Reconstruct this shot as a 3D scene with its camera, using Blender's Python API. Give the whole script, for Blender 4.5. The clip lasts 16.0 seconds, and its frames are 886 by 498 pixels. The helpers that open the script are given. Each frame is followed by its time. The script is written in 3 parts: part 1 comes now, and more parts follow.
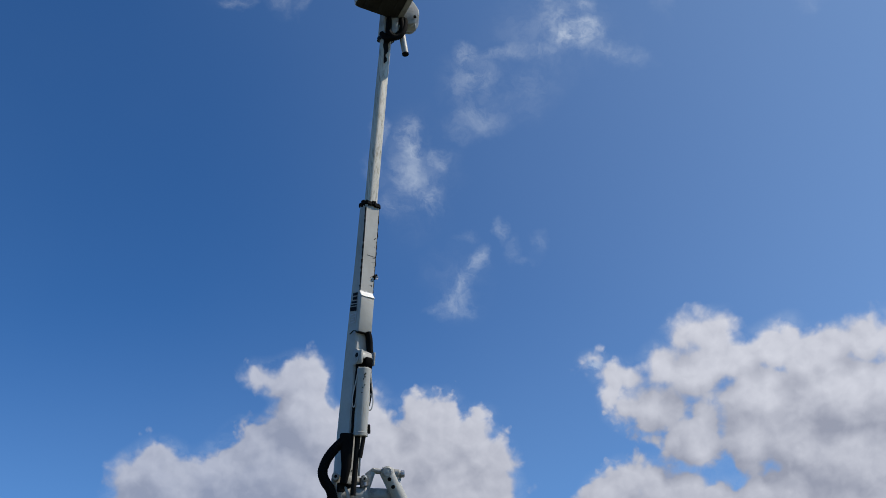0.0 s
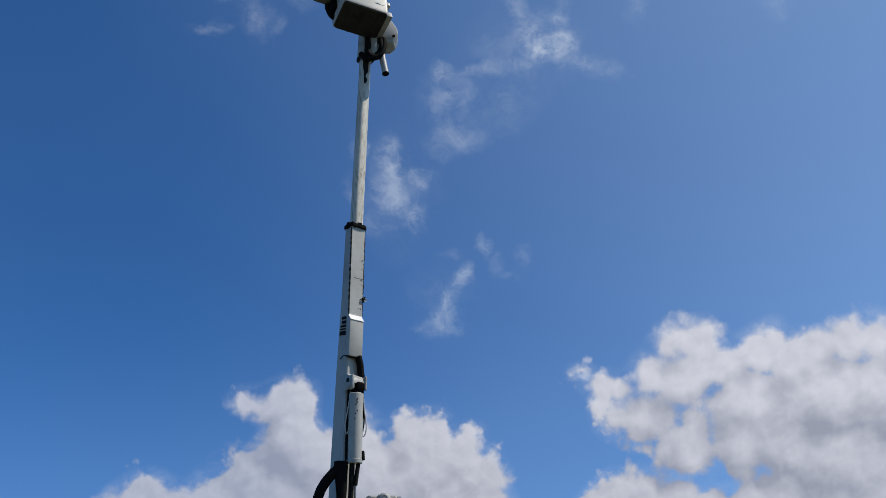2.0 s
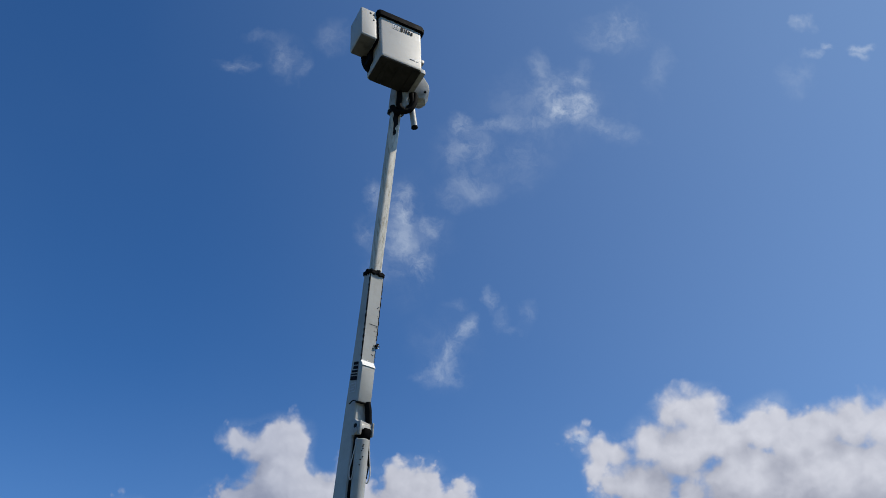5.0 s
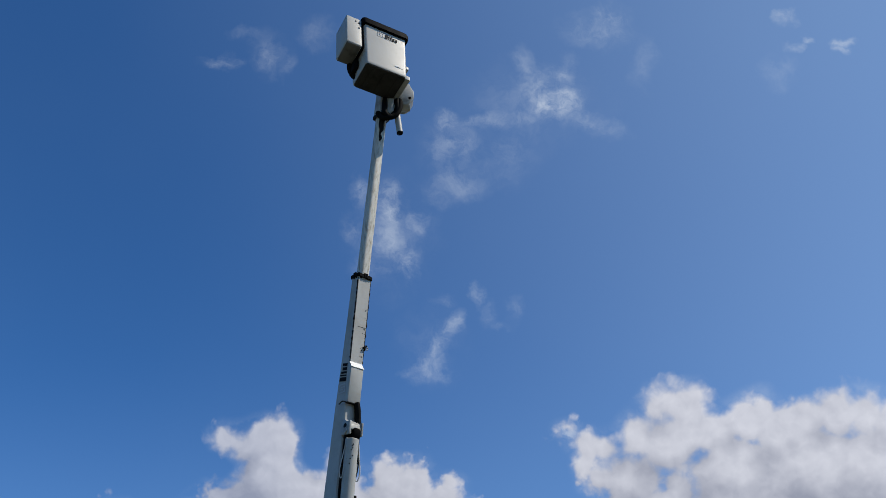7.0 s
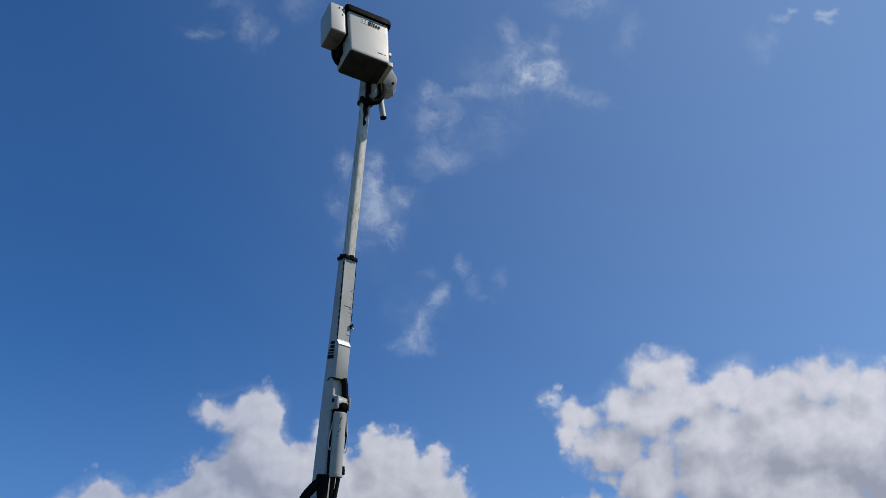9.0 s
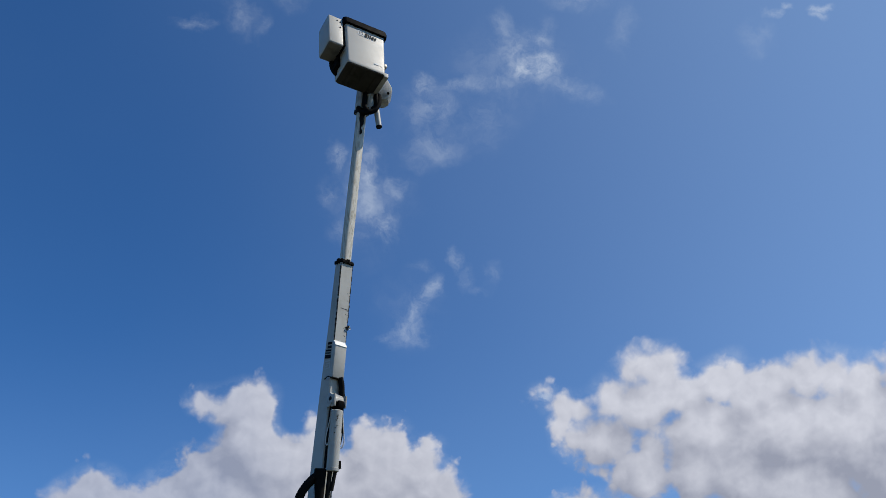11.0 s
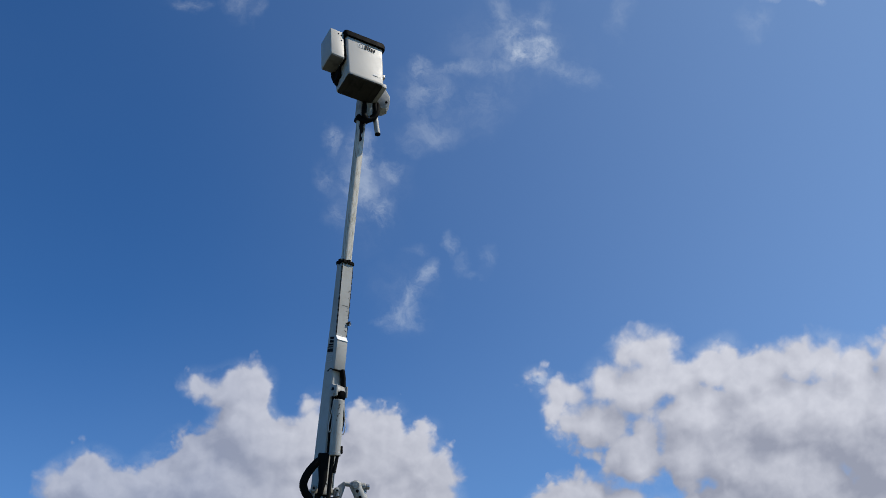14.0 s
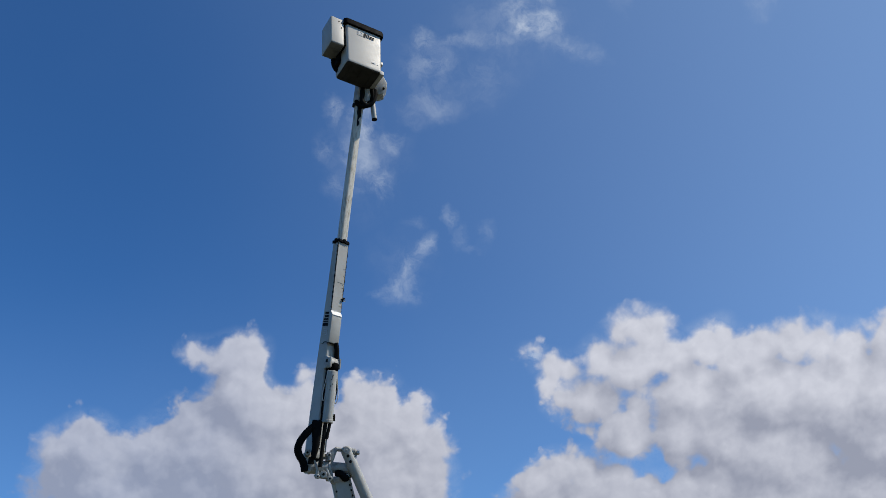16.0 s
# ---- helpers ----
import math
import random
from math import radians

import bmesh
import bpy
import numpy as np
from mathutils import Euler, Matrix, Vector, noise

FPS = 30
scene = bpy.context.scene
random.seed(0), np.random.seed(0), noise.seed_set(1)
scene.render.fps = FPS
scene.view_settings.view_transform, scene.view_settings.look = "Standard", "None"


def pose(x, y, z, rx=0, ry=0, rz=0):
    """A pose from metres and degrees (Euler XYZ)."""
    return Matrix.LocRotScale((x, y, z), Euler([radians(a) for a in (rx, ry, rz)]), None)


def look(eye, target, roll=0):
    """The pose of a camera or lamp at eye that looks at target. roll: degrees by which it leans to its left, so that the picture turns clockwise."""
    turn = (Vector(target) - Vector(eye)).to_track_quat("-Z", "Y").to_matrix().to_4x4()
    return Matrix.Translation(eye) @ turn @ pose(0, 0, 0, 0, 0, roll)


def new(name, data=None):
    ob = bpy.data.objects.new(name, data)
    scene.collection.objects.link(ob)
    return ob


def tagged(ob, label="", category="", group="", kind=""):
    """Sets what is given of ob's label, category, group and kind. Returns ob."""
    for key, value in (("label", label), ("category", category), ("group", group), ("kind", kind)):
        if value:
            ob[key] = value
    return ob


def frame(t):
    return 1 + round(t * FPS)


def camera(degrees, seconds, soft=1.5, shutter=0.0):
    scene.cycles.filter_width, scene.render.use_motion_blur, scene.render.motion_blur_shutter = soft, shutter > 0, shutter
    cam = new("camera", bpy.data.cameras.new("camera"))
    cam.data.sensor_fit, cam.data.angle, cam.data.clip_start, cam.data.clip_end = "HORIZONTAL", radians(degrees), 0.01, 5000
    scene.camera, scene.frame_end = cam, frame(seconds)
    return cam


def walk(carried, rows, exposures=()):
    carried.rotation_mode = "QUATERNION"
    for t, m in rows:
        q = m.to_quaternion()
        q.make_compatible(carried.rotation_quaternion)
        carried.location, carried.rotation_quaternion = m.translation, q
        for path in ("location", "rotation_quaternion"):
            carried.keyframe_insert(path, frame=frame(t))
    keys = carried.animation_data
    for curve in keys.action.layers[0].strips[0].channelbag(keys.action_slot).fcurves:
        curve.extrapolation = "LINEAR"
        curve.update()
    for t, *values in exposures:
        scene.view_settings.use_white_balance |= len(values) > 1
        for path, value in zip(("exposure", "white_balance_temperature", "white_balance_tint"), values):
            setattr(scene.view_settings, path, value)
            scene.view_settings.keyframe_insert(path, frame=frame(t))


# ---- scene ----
# ---- camera ----
cam = camera(60.0, 16.0, soft=0.8)
ROWS = [
    (0, 0.027, 1.405, 2.028, 3.35, 33.72, -4.50),
    (0.5, 0.015, 1.444, 2.037, 3.05, 35.30, -4.51),
    (1, -0.010, 1.465, 2.069, 2.53, 35.64, -4.70),
    (1.5, -0.029, 1.502, 2.089, 2.30, 35.47, -5.69),
    (2, -0.032, 1.491, 2.125, 1.73, 34.89, -7.61),
    (2.5, 0.001, 1.517, 2.159, 2.27, 34.90, -9.01),
    (3, 0.046, 1.488, 2.129, 2.37, 35.95, -8.39),
    (3.5, 0.001, 1.485, 2.112, 2.40, 37.86, -6.09),
    (4, -0.080, 1.376, 2.085, 2.52, 38.52, -3.91),
    (4.5, -0.164, 1.333, 2.075, 2.09, 38.65, -2.99),
    (7, -0.130, 1.014, 1.958, 0.75, 38.30, -4.42),
    (7.5, -0.139, 0.914, 1.931, 0.25, 38.00, -4.46),
    (8, -0.093, 0.789, 1.873, 0.02, 37.49, -5.06),
    (8.5, -0.086, 0.677, 1.825, -0.26, 36.65, -5.28),
    (11, -0.057, -0.013, 1.607, -1.02, 35.56, -5.41),
    (11.5, -0.069, -0.159, 1.574, -1.29, 35.36, -5.05),
    (12, -0.046, -0.325, 1.510, -0.96, 35.31, -5.07),
    (12.5, -0.044, -0.476, 1.448, -0.80, 35.15, -4.96),
    (13, -0.040, -0.617, 1.414, -0.85, 34.79, -4.92),
    (13.5, -0.049, -0.781, 1.367, -1.08, 34.57, -5.07),
    (14, -0.021, -0.943, 1.303, -1.29, 34.35, -5.32),
    (14.5, -0.011, -1.103, 1.244, -1.40, 34.05, -5.20),
    (15, 0.001, -1.349, 1.124, 0.54, 31.18, -5.27),
    (15.5, 0.015, -1.439, 1.144, -0.45, 32.89, -4.88),
    (16, 0.117, -1.631, 1.012, -1.23, 32.37, -3.97),
]
walk(cam, [(t, pose(x, y, z, 90 + pitch, 0, yaw) @ pose(0, 0, 0, 0, 0, roll)) for t, x, y, z, yaw, pitch, roll in ROWS])

# ---- light ----
SUN_EL, SUN_AZ = 48.0, 97.0          # degrees; azimuth clockwise from +y
scene.view_settings.exposure = 0.0
sun_way = Vector((math.sin(radians(SUN_AZ)) * math.cos(radians(SUN_EL)), math.cos(radians(SUN_AZ)) * math.cos(radians(SUN_EL)), math.sin(radians(SUN_EL))))
sun = new("sun", bpy.data.lights.new("sun", "SUN"))
sun.data.energy, sun.data.angle, sun.data.color = 4.8, radians(0.5), (1.0, 0.93, 0.82)
sun.matrix_world = look(sun_way * 60, (0, 0, 0))


class Nodes:
    """Short hand for building a node tree."""

    def __init__(self, tree):
        self.tree = tree
        tree.nodes.clear()

    def add(self, kind, *links):
        n = self.tree.nodes.new(kind)
        return self.link(n, *links)

    def link(self, n, *links):
        for i, link in enumerate(links):
            if link is None:
                continue
            if isinstance(link, bpy.types.NodeSocket):
                self.tree.links.new(link, n.inputs[i])
            else:
                n.inputs[i].default_value = link
        return n

    def math(self, op, *links, clamp=False):
        n = self.tree.nodes.new("ShaderNodeMath")
        n.operation, n.use_clamp = op, clamp
        return self.link(n, *links).outputs[0]

    def vec(self, op, *links):
        n = self.tree.nodes.new("ShaderNodeVectorMath")
        n.operation = op
        self.link(n, *links)
        return n.outputs["Value"] if op in ("LENGTH", "DOT_PRODUCT", "DISTANCE") else n.outputs[0]

    def puff(self, *links):
        n = self.tree.nodes.new("ShaderNodeMapping")
        n.vector_type = "TEXTURE"
        return self.link(n, *links).outputs[0]

    def billow(self, vector, scale):
        n = self.tree.nodes.new("ShaderNodeTexVoronoi")
        n.voronoi_dimensions, n.feature = "2D", "SMOOTH_F1"
        self.tree.links.new(vector, n.inputs["Vector"])
        n.inputs["Scale"].default_value, n.inputs["Detail"].default_value, n.inputs["Roughness"].default_value = scale, 2.0, 0.5
        n.inputs["Smoothness"].default_value = 0.5
        return n.outputs["Distance"]

    def noise(self, vector, scale, detail=5.0, rough=0.55, dims="3D", distortion=0.0):
        n = self.tree.nodes.new("ShaderNodeTexNoise")
        n.noise_dimensions = dims
        self.tree.links.new(vector, n.inputs["Vector"])
        n.inputs["Scale"].default_value, n.inputs["Detail"].default_value, n.inputs["Roughness"].default_value = scale, detail, rough
        n.inputs["Distortion"].default_value = distortion
        return n

    def smooth(self, value, low, high, a=0.0, b=1.0):
        n = self.tree.nodes.new("ShaderNodeMapRange")
        n.interpolation_type = "SMOOTHSTEP"
        return self.link(n, value, low, high, a, b).outputs[0]

    def mix(self, factor, a, b):
        n = self.tree.nodes.new("ShaderNodeMix")
        n.data_type = "RGBA"
        for i, link in ((0, factor), (6, a), (7, b)):
            if isinstance(link, bpy.types.NodeSocket):
                self.tree.links.new(link, n.inputs[i])
            else:
                n.inputs[i].default_value = link
        return n.outputs[2]


# ---- sky: blue air, heaped cumulus low down, thin torn cloud higher up ----
# Puffs of cloud on a chart of the sky, tangent at elevation 37 degrees: across, up, half width, half height; the gaps with their depth
LEFT_HEAP = [
    (-47.2, -37.3, 3.2, 3.3),
    (-43.5, -36.2, 4.1, 4.1),
    (-40.4, -36.7, 2.7, 3),
    (-43.2, -40.9, 7.3, 4.6),
    (-24.2, -23.7, 3.2, 3.1),
    (-21.9, -24.9, 2.5, 3.5),
    (-26.8, -24.7, 2.6, 2.7),
    (-29.2, -23.1, 1.9, 1.6),
    (-23.9, -28.3, 4.7, 4.5),
    (-28.3, -32.7, 5.7, 3.9),
    (-33.2, -35.5, 4.6, 3.6),
    (-20.7, -31.4, 4.7, 4.8),
    (-16.9, -32.1, 3.5, 4.5),
    (-14.1, -29.8, 2.6, 4.3),
    (-26.7, -39.4, 11.4, 8.3),
    (-37.6, -43.7, 11.5, 4.6),
    (-16.8, -40.7, 6.9, 8.7),
]
MIDDLE_HEAP = [
    (-7.4, -29.8, 3.2, 3.6),
    (-4.3, -29.4, 2.3, 3.1),
    (-6.8, -34.1, 4.9, 4.9),
    (-2.2, -32.4, 2.7, 2.8),
    (0.1, -28.8, 1, 0.6),
    (0.9, -34.8, 3.4, 3.7),
    (1.3, -39.3, 3.4, 4),
    (-3.4, -41.7, 8, 7.6),
    (-10.6, -38.4, 6.9, 8.7),
]
RIGHT_HEAP = [
    (14.8, -21.8, 0.9, 0.6),
    (16.7, -23.3, 1.7, 1.4),
    (17.8, -25.8, 1.7, 2.3),
    (18.9, -28.4, 2, 2.1),
    (19.9, -24.1, 2.3, 2),
    (22.2, -28.5, 3.2, 3.3),
    (24.4, -22.3, 2.7, 2.9),
    (26.5, -19.3, 2.2, 2.9),
    (29.1, -18.7, 3.1, 2.9),
    (31.3, -18.9, 2.2, 2.9),
    (28.7, -23.6, 4.5, 4),
    (25.2, -28.2, 2.9, 3.4),
    (28.1, -32.8, 3.8, 3.8),
    (28.7, -30.2, 2.9, 3.1),
    (34.3, -22.2, 3.9, 3.2),
    (38.4, -20.9, 3, 3.2),
    (40.3, -19.2, 1.9, 2.3),
]
RIGHT_BANK = [
    (36.3, -26.8, 5.7, 4.5),
    (43, -22.8, 4.1, 4.1),
    (46.1, -20.5, 3.3, 2.7),
    (49.8, -20, 3.4, 3.3),
    (53.5, -19.5, 3.3, 3.2),
    (57.3, -20.2, 3.7, 3.5),
    (64.7, -20.6, 4.7, 5.9),
    (46.9, -26.9, 8.3, 5.6),
    (56.4, -27.4, 9.1, 6.5),
    (35.7, -32.2, 4.6, 4.5),
    (41.5, -32.8, 4.9, 4.7),
    (49.6, -36.8, 8.4, 6.6),
    (65.2, -29.8, 10.6, 9.3),
]
RIGHT_LOW_HEAP = [
    (16.7, -40.7, 3.4, 3.5),
    (19.1, -38.5, 3.1, 3.3),
    (22.6, -38.4, 3.4, 3.3),
    (26.8, -39.3, 3.8, 3.3),
    (29.7, -41.6, 3.5, 3.7),
    (15.2, -44.1, 4.6, 3.4),
    (23.4, -44.2, 8.8, 5.6),
    (33, -44.4, 5.4, 5),
    (40.6, -42.5, 8.4, 6.2),
    (50.6, -43, 10, 7.2),
    (62.2, -43.1, 10.8, 8.8),
]
GAPS = [
    (31.2, -25, 2.7, 1.2, 0.45),
    (28.1, -29.7, 1.8, 1.2, 0.6),
    (-28.5, -26.9, 3, 2.3, 0.9),
    (-18.3, -25.9, 2.1, 3.1, 0.9),
]
# Torn cloud: across, up, half width, half height, turn, thickness
TORN_MIDDLE = [
    (10.8, 20.3, 8.8, 5.5, 0, 0.13),
    (13.3, 20.1, 3.8, 2.4, 0, 0.85),
    (11.5, 22.2, 3.7, 3.7, 0, 0.36),
    (14.8, 23.8, 1.6, 3.1, 0, 0.34),
    (18.5, 17.6, 5.2, 1.5, -12, 0.24),
    (9.6, 25.3, 2.2, 1.8, 0, 0.2),
    (8.2, 18.3, 4.9, 1.6, 0, 0.24),
    (3.8, 18.6, 4.1, 1.3, 15, 0.26),
    (-0.7, 18.1, 1.6, 1.5, 0, 0.36),
    (0.1, 14.8, 4.1, 3.7, 0, 0.26),
    (6.3, 14.1, 5.2, 4.1, 0, 0.13),
    (0.8, 10.4, 4.4, 2.5, 0, 0.2),
    (-2.5, 8.5, 3.4, 1.9, 0, 0.14),
]
TORN_LOW = [
    (-7.7, 3.0, 5.5, 8.1, 0, 0.14),
    (-2.5, -11.3, 4.4, 5.5, 0, 0.08),
    (-8.0, 6.7, 2.1, 3.8, 10, 0.46),
    (-11.9, 8.9, 1.6, 1.9, 0, 0.42),
    (-8.5, 2.7, 2.7, 4.7, 0, 0.36),
    (-6.2, -0.7, 2.4, 2.9, 0, 0.38),
    (-4.6, 5.2, 1.6, 2.7, 0, 0.3),
    (-12.8, 4.1, 1.8, 2.4, 0, 0.2),
    (-10.6, -1.4, 2.7, 2.2, 0, 0.2),
    (-0.2, -8.5, 1.3, 2.2, -20, 0.36),
    (-1.6, -11.0, 1.4, 3.2, -32, 0.32),
    (-3.4, -13.6, 2.1, 2.8, -40, 0.28),
    (-5.0, -14.8, 2.1, 1.0, 10, 0.2),
    (-1.4, -13.6, 1.6, 2.5, 0, 0.22),
    (-1.0, -5.1, 1.6, 1.0, 0, 0.15),
    (3.6, -4.7, 1.0, 1.8, 0, 0.24),
    (4.7, -7.1, 1.0, 1.6, 25, 0.17),
    (8.2, -6.2, 1.3, 1.6, 0, 0.15),
    (6.3, -8.0, 2.1, 0.7, 0, 0.12),
]
TORN_HIGH = [
    (14.8, -21.8, 1.9, 0.9, 0, 0.6),
    (-30.5, 25.5, 2.7, 1.0, 0, 0.28),
    (-29.9, 26.2, 1.0, 1.3, 0, 0.2),
    (-24.2, 27.0, 2.7, 3.1, 0, 0.2),
    (-22.0, 25.8, 1.3, 2.1, 0, 0.14),
    (-17.6, 29.9, 2.7, 2.1, 0, 0.14),
    (-26.8, 29.5, 2.9, 1.0, 0, 0.11),
    (18.9, 30.6, 4.7, 2.5, 0, 0.26),
    (20.5, 32.1, 3.2, 1.8, 0, 0.42),
    (24.7, 25.8, 1.6, 4.0, 0, 0.11),
    (51.0, 28.6, 1.6, 0.8, 0, 0.66),
    (50.9, 27.7, 1.0, 1.0, 0, 0.3),
    (43.9, 31.7, 1.6, 1.0, 0, 0.75),
    (44.3, 27.8, 1.6, 0.8, 25, 0.5),
    (46.2, 29.0, 1.0, 0.6, 0, 0.4),
    (42.4, 24.4, 2.5, 2.5, 0, 0.2),
]


def make_sky():
    world = bpy.data.worlds.new("sky")
    scene.world = world
    world.use_nodes = True
    k = Nodes(world.node_tree)
    air = k.add("ShaderNodeTexSky")
    air.sky_type, air.sun_disc, air.sun_elevation, air.sun_rotation = "NISHITA", False, radians(SUN_EL), radians(SUN_AZ)
    air.altitude, air.air_density, air.dust_density, air.ozone_density = 0.0, 0.8, 0.4, 3.0
    way = k.add("ShaderNodeTexCoord").outputs["Generated"]
    chart = (pose(0, 0, 0, 90 + 37.43) @ pose(0, 0, 0, 0, 0, -5.02)).to_3x3()
    right, up, ahead = chart.col[0], chart.col[1], -chart.col[2]
    depth = k.vec("DOT_PRODUCT", way, tuple(ahead))
    safe = k.math("MAXIMUM", depth, 0.05)
    u = k.math("DIVIDE", k.vec("DOT_PRODUCT", way, tuple(right)), safe)
    v = k.math("DIVIDE", k.vec("DOT_PRODUCT", way, tuple(up)), safe)
    plain = k.add("ShaderNodeCombineXYZ", u, v, 0.0).outputs[0]
    front = k.smooth(depth, 0.05, 0.25)

    def warped(amount, scale, detail, seed):
        n = k.noise(k.vec("ADD", plain, (seed, seed, 0.0)), scale, detail, 0.6)
        shift = k.vec("SUBTRACT", n.outputs["Color"], (0.5, 0.5, 0.5))
        return k.vec("MULTIPLY_ADD", shift, (amount, amount, 0.0), plain)

    # cumulus: heaped puffs with lumps, cauliflower bumps and a fine crumble
    fine = k.noise(plain, 34.0, 8.0, 0.6).outputs[0]
    lowland = warped(0.020, 12.0, 3.0, 3.0)

    def heaped(shift, least):
        p = k.vec("ADD", lowland, shift)
        field = None
        for cu, cv, ru, rv in LEFT_HEAP + MIDDLE_HEAP + RIGHT_HEAP + RIGHT_BANK + RIGHT_LOW_HEAP:
            if min(ru, rv) < least:
                continue
            puff = k.puff(p, (cu / 100, cv / 100, 0), (0, 0, 0), (ru / 88, rv / 88, 1))
            size = min(ru, rv) / 88 / 0.05
            d = k.math("MULTIPLY_ADD", k.vec("LENGTH", puff), -size, size)
            field = d if field is None else k.math("SMOOTH_MAX", field, d, 0.32)
        inner = k.math("MINIMUM", field, 1.2)
        hollow = None
        for cu, cv, ru, rv, deep in () if least else GAPS:
            puff = k.puff(p, (cu / 100, cv / 100, 0), (0, 0, 0), (ru / 100, rv / 100, 1))
            d = k.math("MULTIPLY_ADD", k.vec("LENGTH", puff), -0.28 * deep, 0.40 * deep)
            hollow = d if hollow is None else k.math("SMOOTH_MAX", hollow, d, 0.2)
        if hollow:
            inner = k.math("SUBTRACT", inner, k.math("MAXIMUM", hollow, 0.0))
        lumps = k.noise(p, 11.0, 4.0, 0.5).outputs[0]
        bumps = k.billow(k.vec("ADD", warped(0.030, 16.0, 4.0, 1.0), shift), 19.0)
        body = k.math("MULTIPLY_ADD", k.math("SUBTRACT", lumps, 0.5), 0.42, inner)
        body = k.math("ADD", body, k.smooth(inner, 0.15, 0.60, 0.0, 0.40))
        return inner, k.math("MULTIPLY_ADD", k.math("SUBTRACT", 0.40, bumps), 0.50, body)

    inside, body = heaped((0.0, 0.0, 0.0), 0.0)
    _, sunward = heaped((0.022, 0.034, 0.0), 2.6)
    curl = warped(0.020, 34.0, 5.0, 5.0)
    crumbs = k.billow(curl, 44.0)
    crumbs_sunward = k.billow(k.vec("ADD", curl, (0.007, 0.011, 0.0)), 44.0)
    ragged = k.math("MULTIPLY_ADD", k.math("SUBTRACT", fine, 0.5), 0.26, body)
    ragged = k.math("MULTIPLY_ADD", k.math("SUBTRACT", 0.40, crumbs), 0.28, ragged)
    soft = k.smooth(k.noise(plain, 5.0, 2.0).outputs[0], 0.36, 0.66, -0.04, 0.34)
    heap = k.smooth(ragged, -0.34, soft)
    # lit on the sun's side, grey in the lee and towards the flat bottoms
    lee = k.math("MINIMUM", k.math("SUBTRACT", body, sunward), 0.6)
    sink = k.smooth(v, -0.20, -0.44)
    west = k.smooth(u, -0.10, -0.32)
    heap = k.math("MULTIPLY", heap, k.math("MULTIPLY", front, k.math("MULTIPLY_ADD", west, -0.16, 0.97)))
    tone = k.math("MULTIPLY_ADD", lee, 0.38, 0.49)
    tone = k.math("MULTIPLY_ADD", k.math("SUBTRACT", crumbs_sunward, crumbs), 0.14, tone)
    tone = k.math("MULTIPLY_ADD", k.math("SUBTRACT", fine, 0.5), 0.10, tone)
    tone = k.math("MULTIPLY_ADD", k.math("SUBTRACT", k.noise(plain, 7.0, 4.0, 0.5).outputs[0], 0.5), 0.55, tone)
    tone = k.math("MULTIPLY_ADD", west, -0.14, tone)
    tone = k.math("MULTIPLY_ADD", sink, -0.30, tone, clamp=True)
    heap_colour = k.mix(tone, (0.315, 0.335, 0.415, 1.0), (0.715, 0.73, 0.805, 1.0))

    # torn, thin cloud
    q = warped(0.055, 20.0, 9.0, 8.0)
    veil = None
    for cu, cv, ru, rv, turn, w in TORN_MIDDLE + TORN_LOW + TORN_HIGH:
        puff = k.puff(q, (cu / 100, cv / 100, 0), (0, 0, radians(turn)), (ru / 100, rv / 100, 1))
        d = k.smooth(k.vec("LENGTH", puff), 1.35, 0.0, 0.0, w)
        veil = d if veil is None else k.math("MAXIMUM", veil, d)
    shreds = k.noise(k.vec("ADD", q, (5.0, 1.0, 0.0)), 17.0, 12.0, 0.68, distortion=0.12).outputs[0]
    veil = k.math("MAXIMUM", veil, k.smooth(inside, -0.22, 0.10, 0.0, 0.14))
    veil = k.math("MULTIPLY", veil, k.smooth(shreds, 0.34, 0.72, 0.06, 1.4))
    veil = k.math("MULTIPLY", k.math("MINIMUM", veil, 0.8), front)
    # faint uneven haze over the whole sky
    glare = k.math("MULTIPLY", k.smooth(k.math("MULTIPLY_ADD", v, 0.30, u), -0.45, 0.90, 0.0, 0.24), front)
    haze = k.smooth(k.noise(way, 2.3, 3.0, 0.5).outputs[0], 0.42, 0.80, 0.0, 0.012)
    low = k.math("MULTIPLY", k.smooth(v, -0.10, -0.45, 0.0, 0.07), k.smooth(u, 0.35, 0.0))
    haze = k.math("ADD", k.math("ADD", haze, low), glare)

    blue = k.mix(1.0, air.outputs[0], (0.475, 0.995, 1.46, 1.0))
    blue.node.blend_type = "MULTIPLY"
    sky = k.add("ShaderNodeBackground", blue, 0.095)
    white = k.add("ShaderNodeBackground", (0.71, 0.80, 0.93, 1.0), 0.85)
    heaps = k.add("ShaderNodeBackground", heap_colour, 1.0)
    pale = k.add("ShaderNodeBackground", (0.62, 0.77, 0.90, 1.0), 0.85)
    s = k.add("ShaderNodeMixShader", haze, sky.outputs[0], pale.outputs[0])
    s = k.add("ShaderNodeMixShader", veil, s.outputs[0], white.outputs[0])
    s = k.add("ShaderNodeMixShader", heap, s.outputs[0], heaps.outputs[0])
    k.add("ShaderNodeOutputWorld", s.outputs[0])


make_sky()


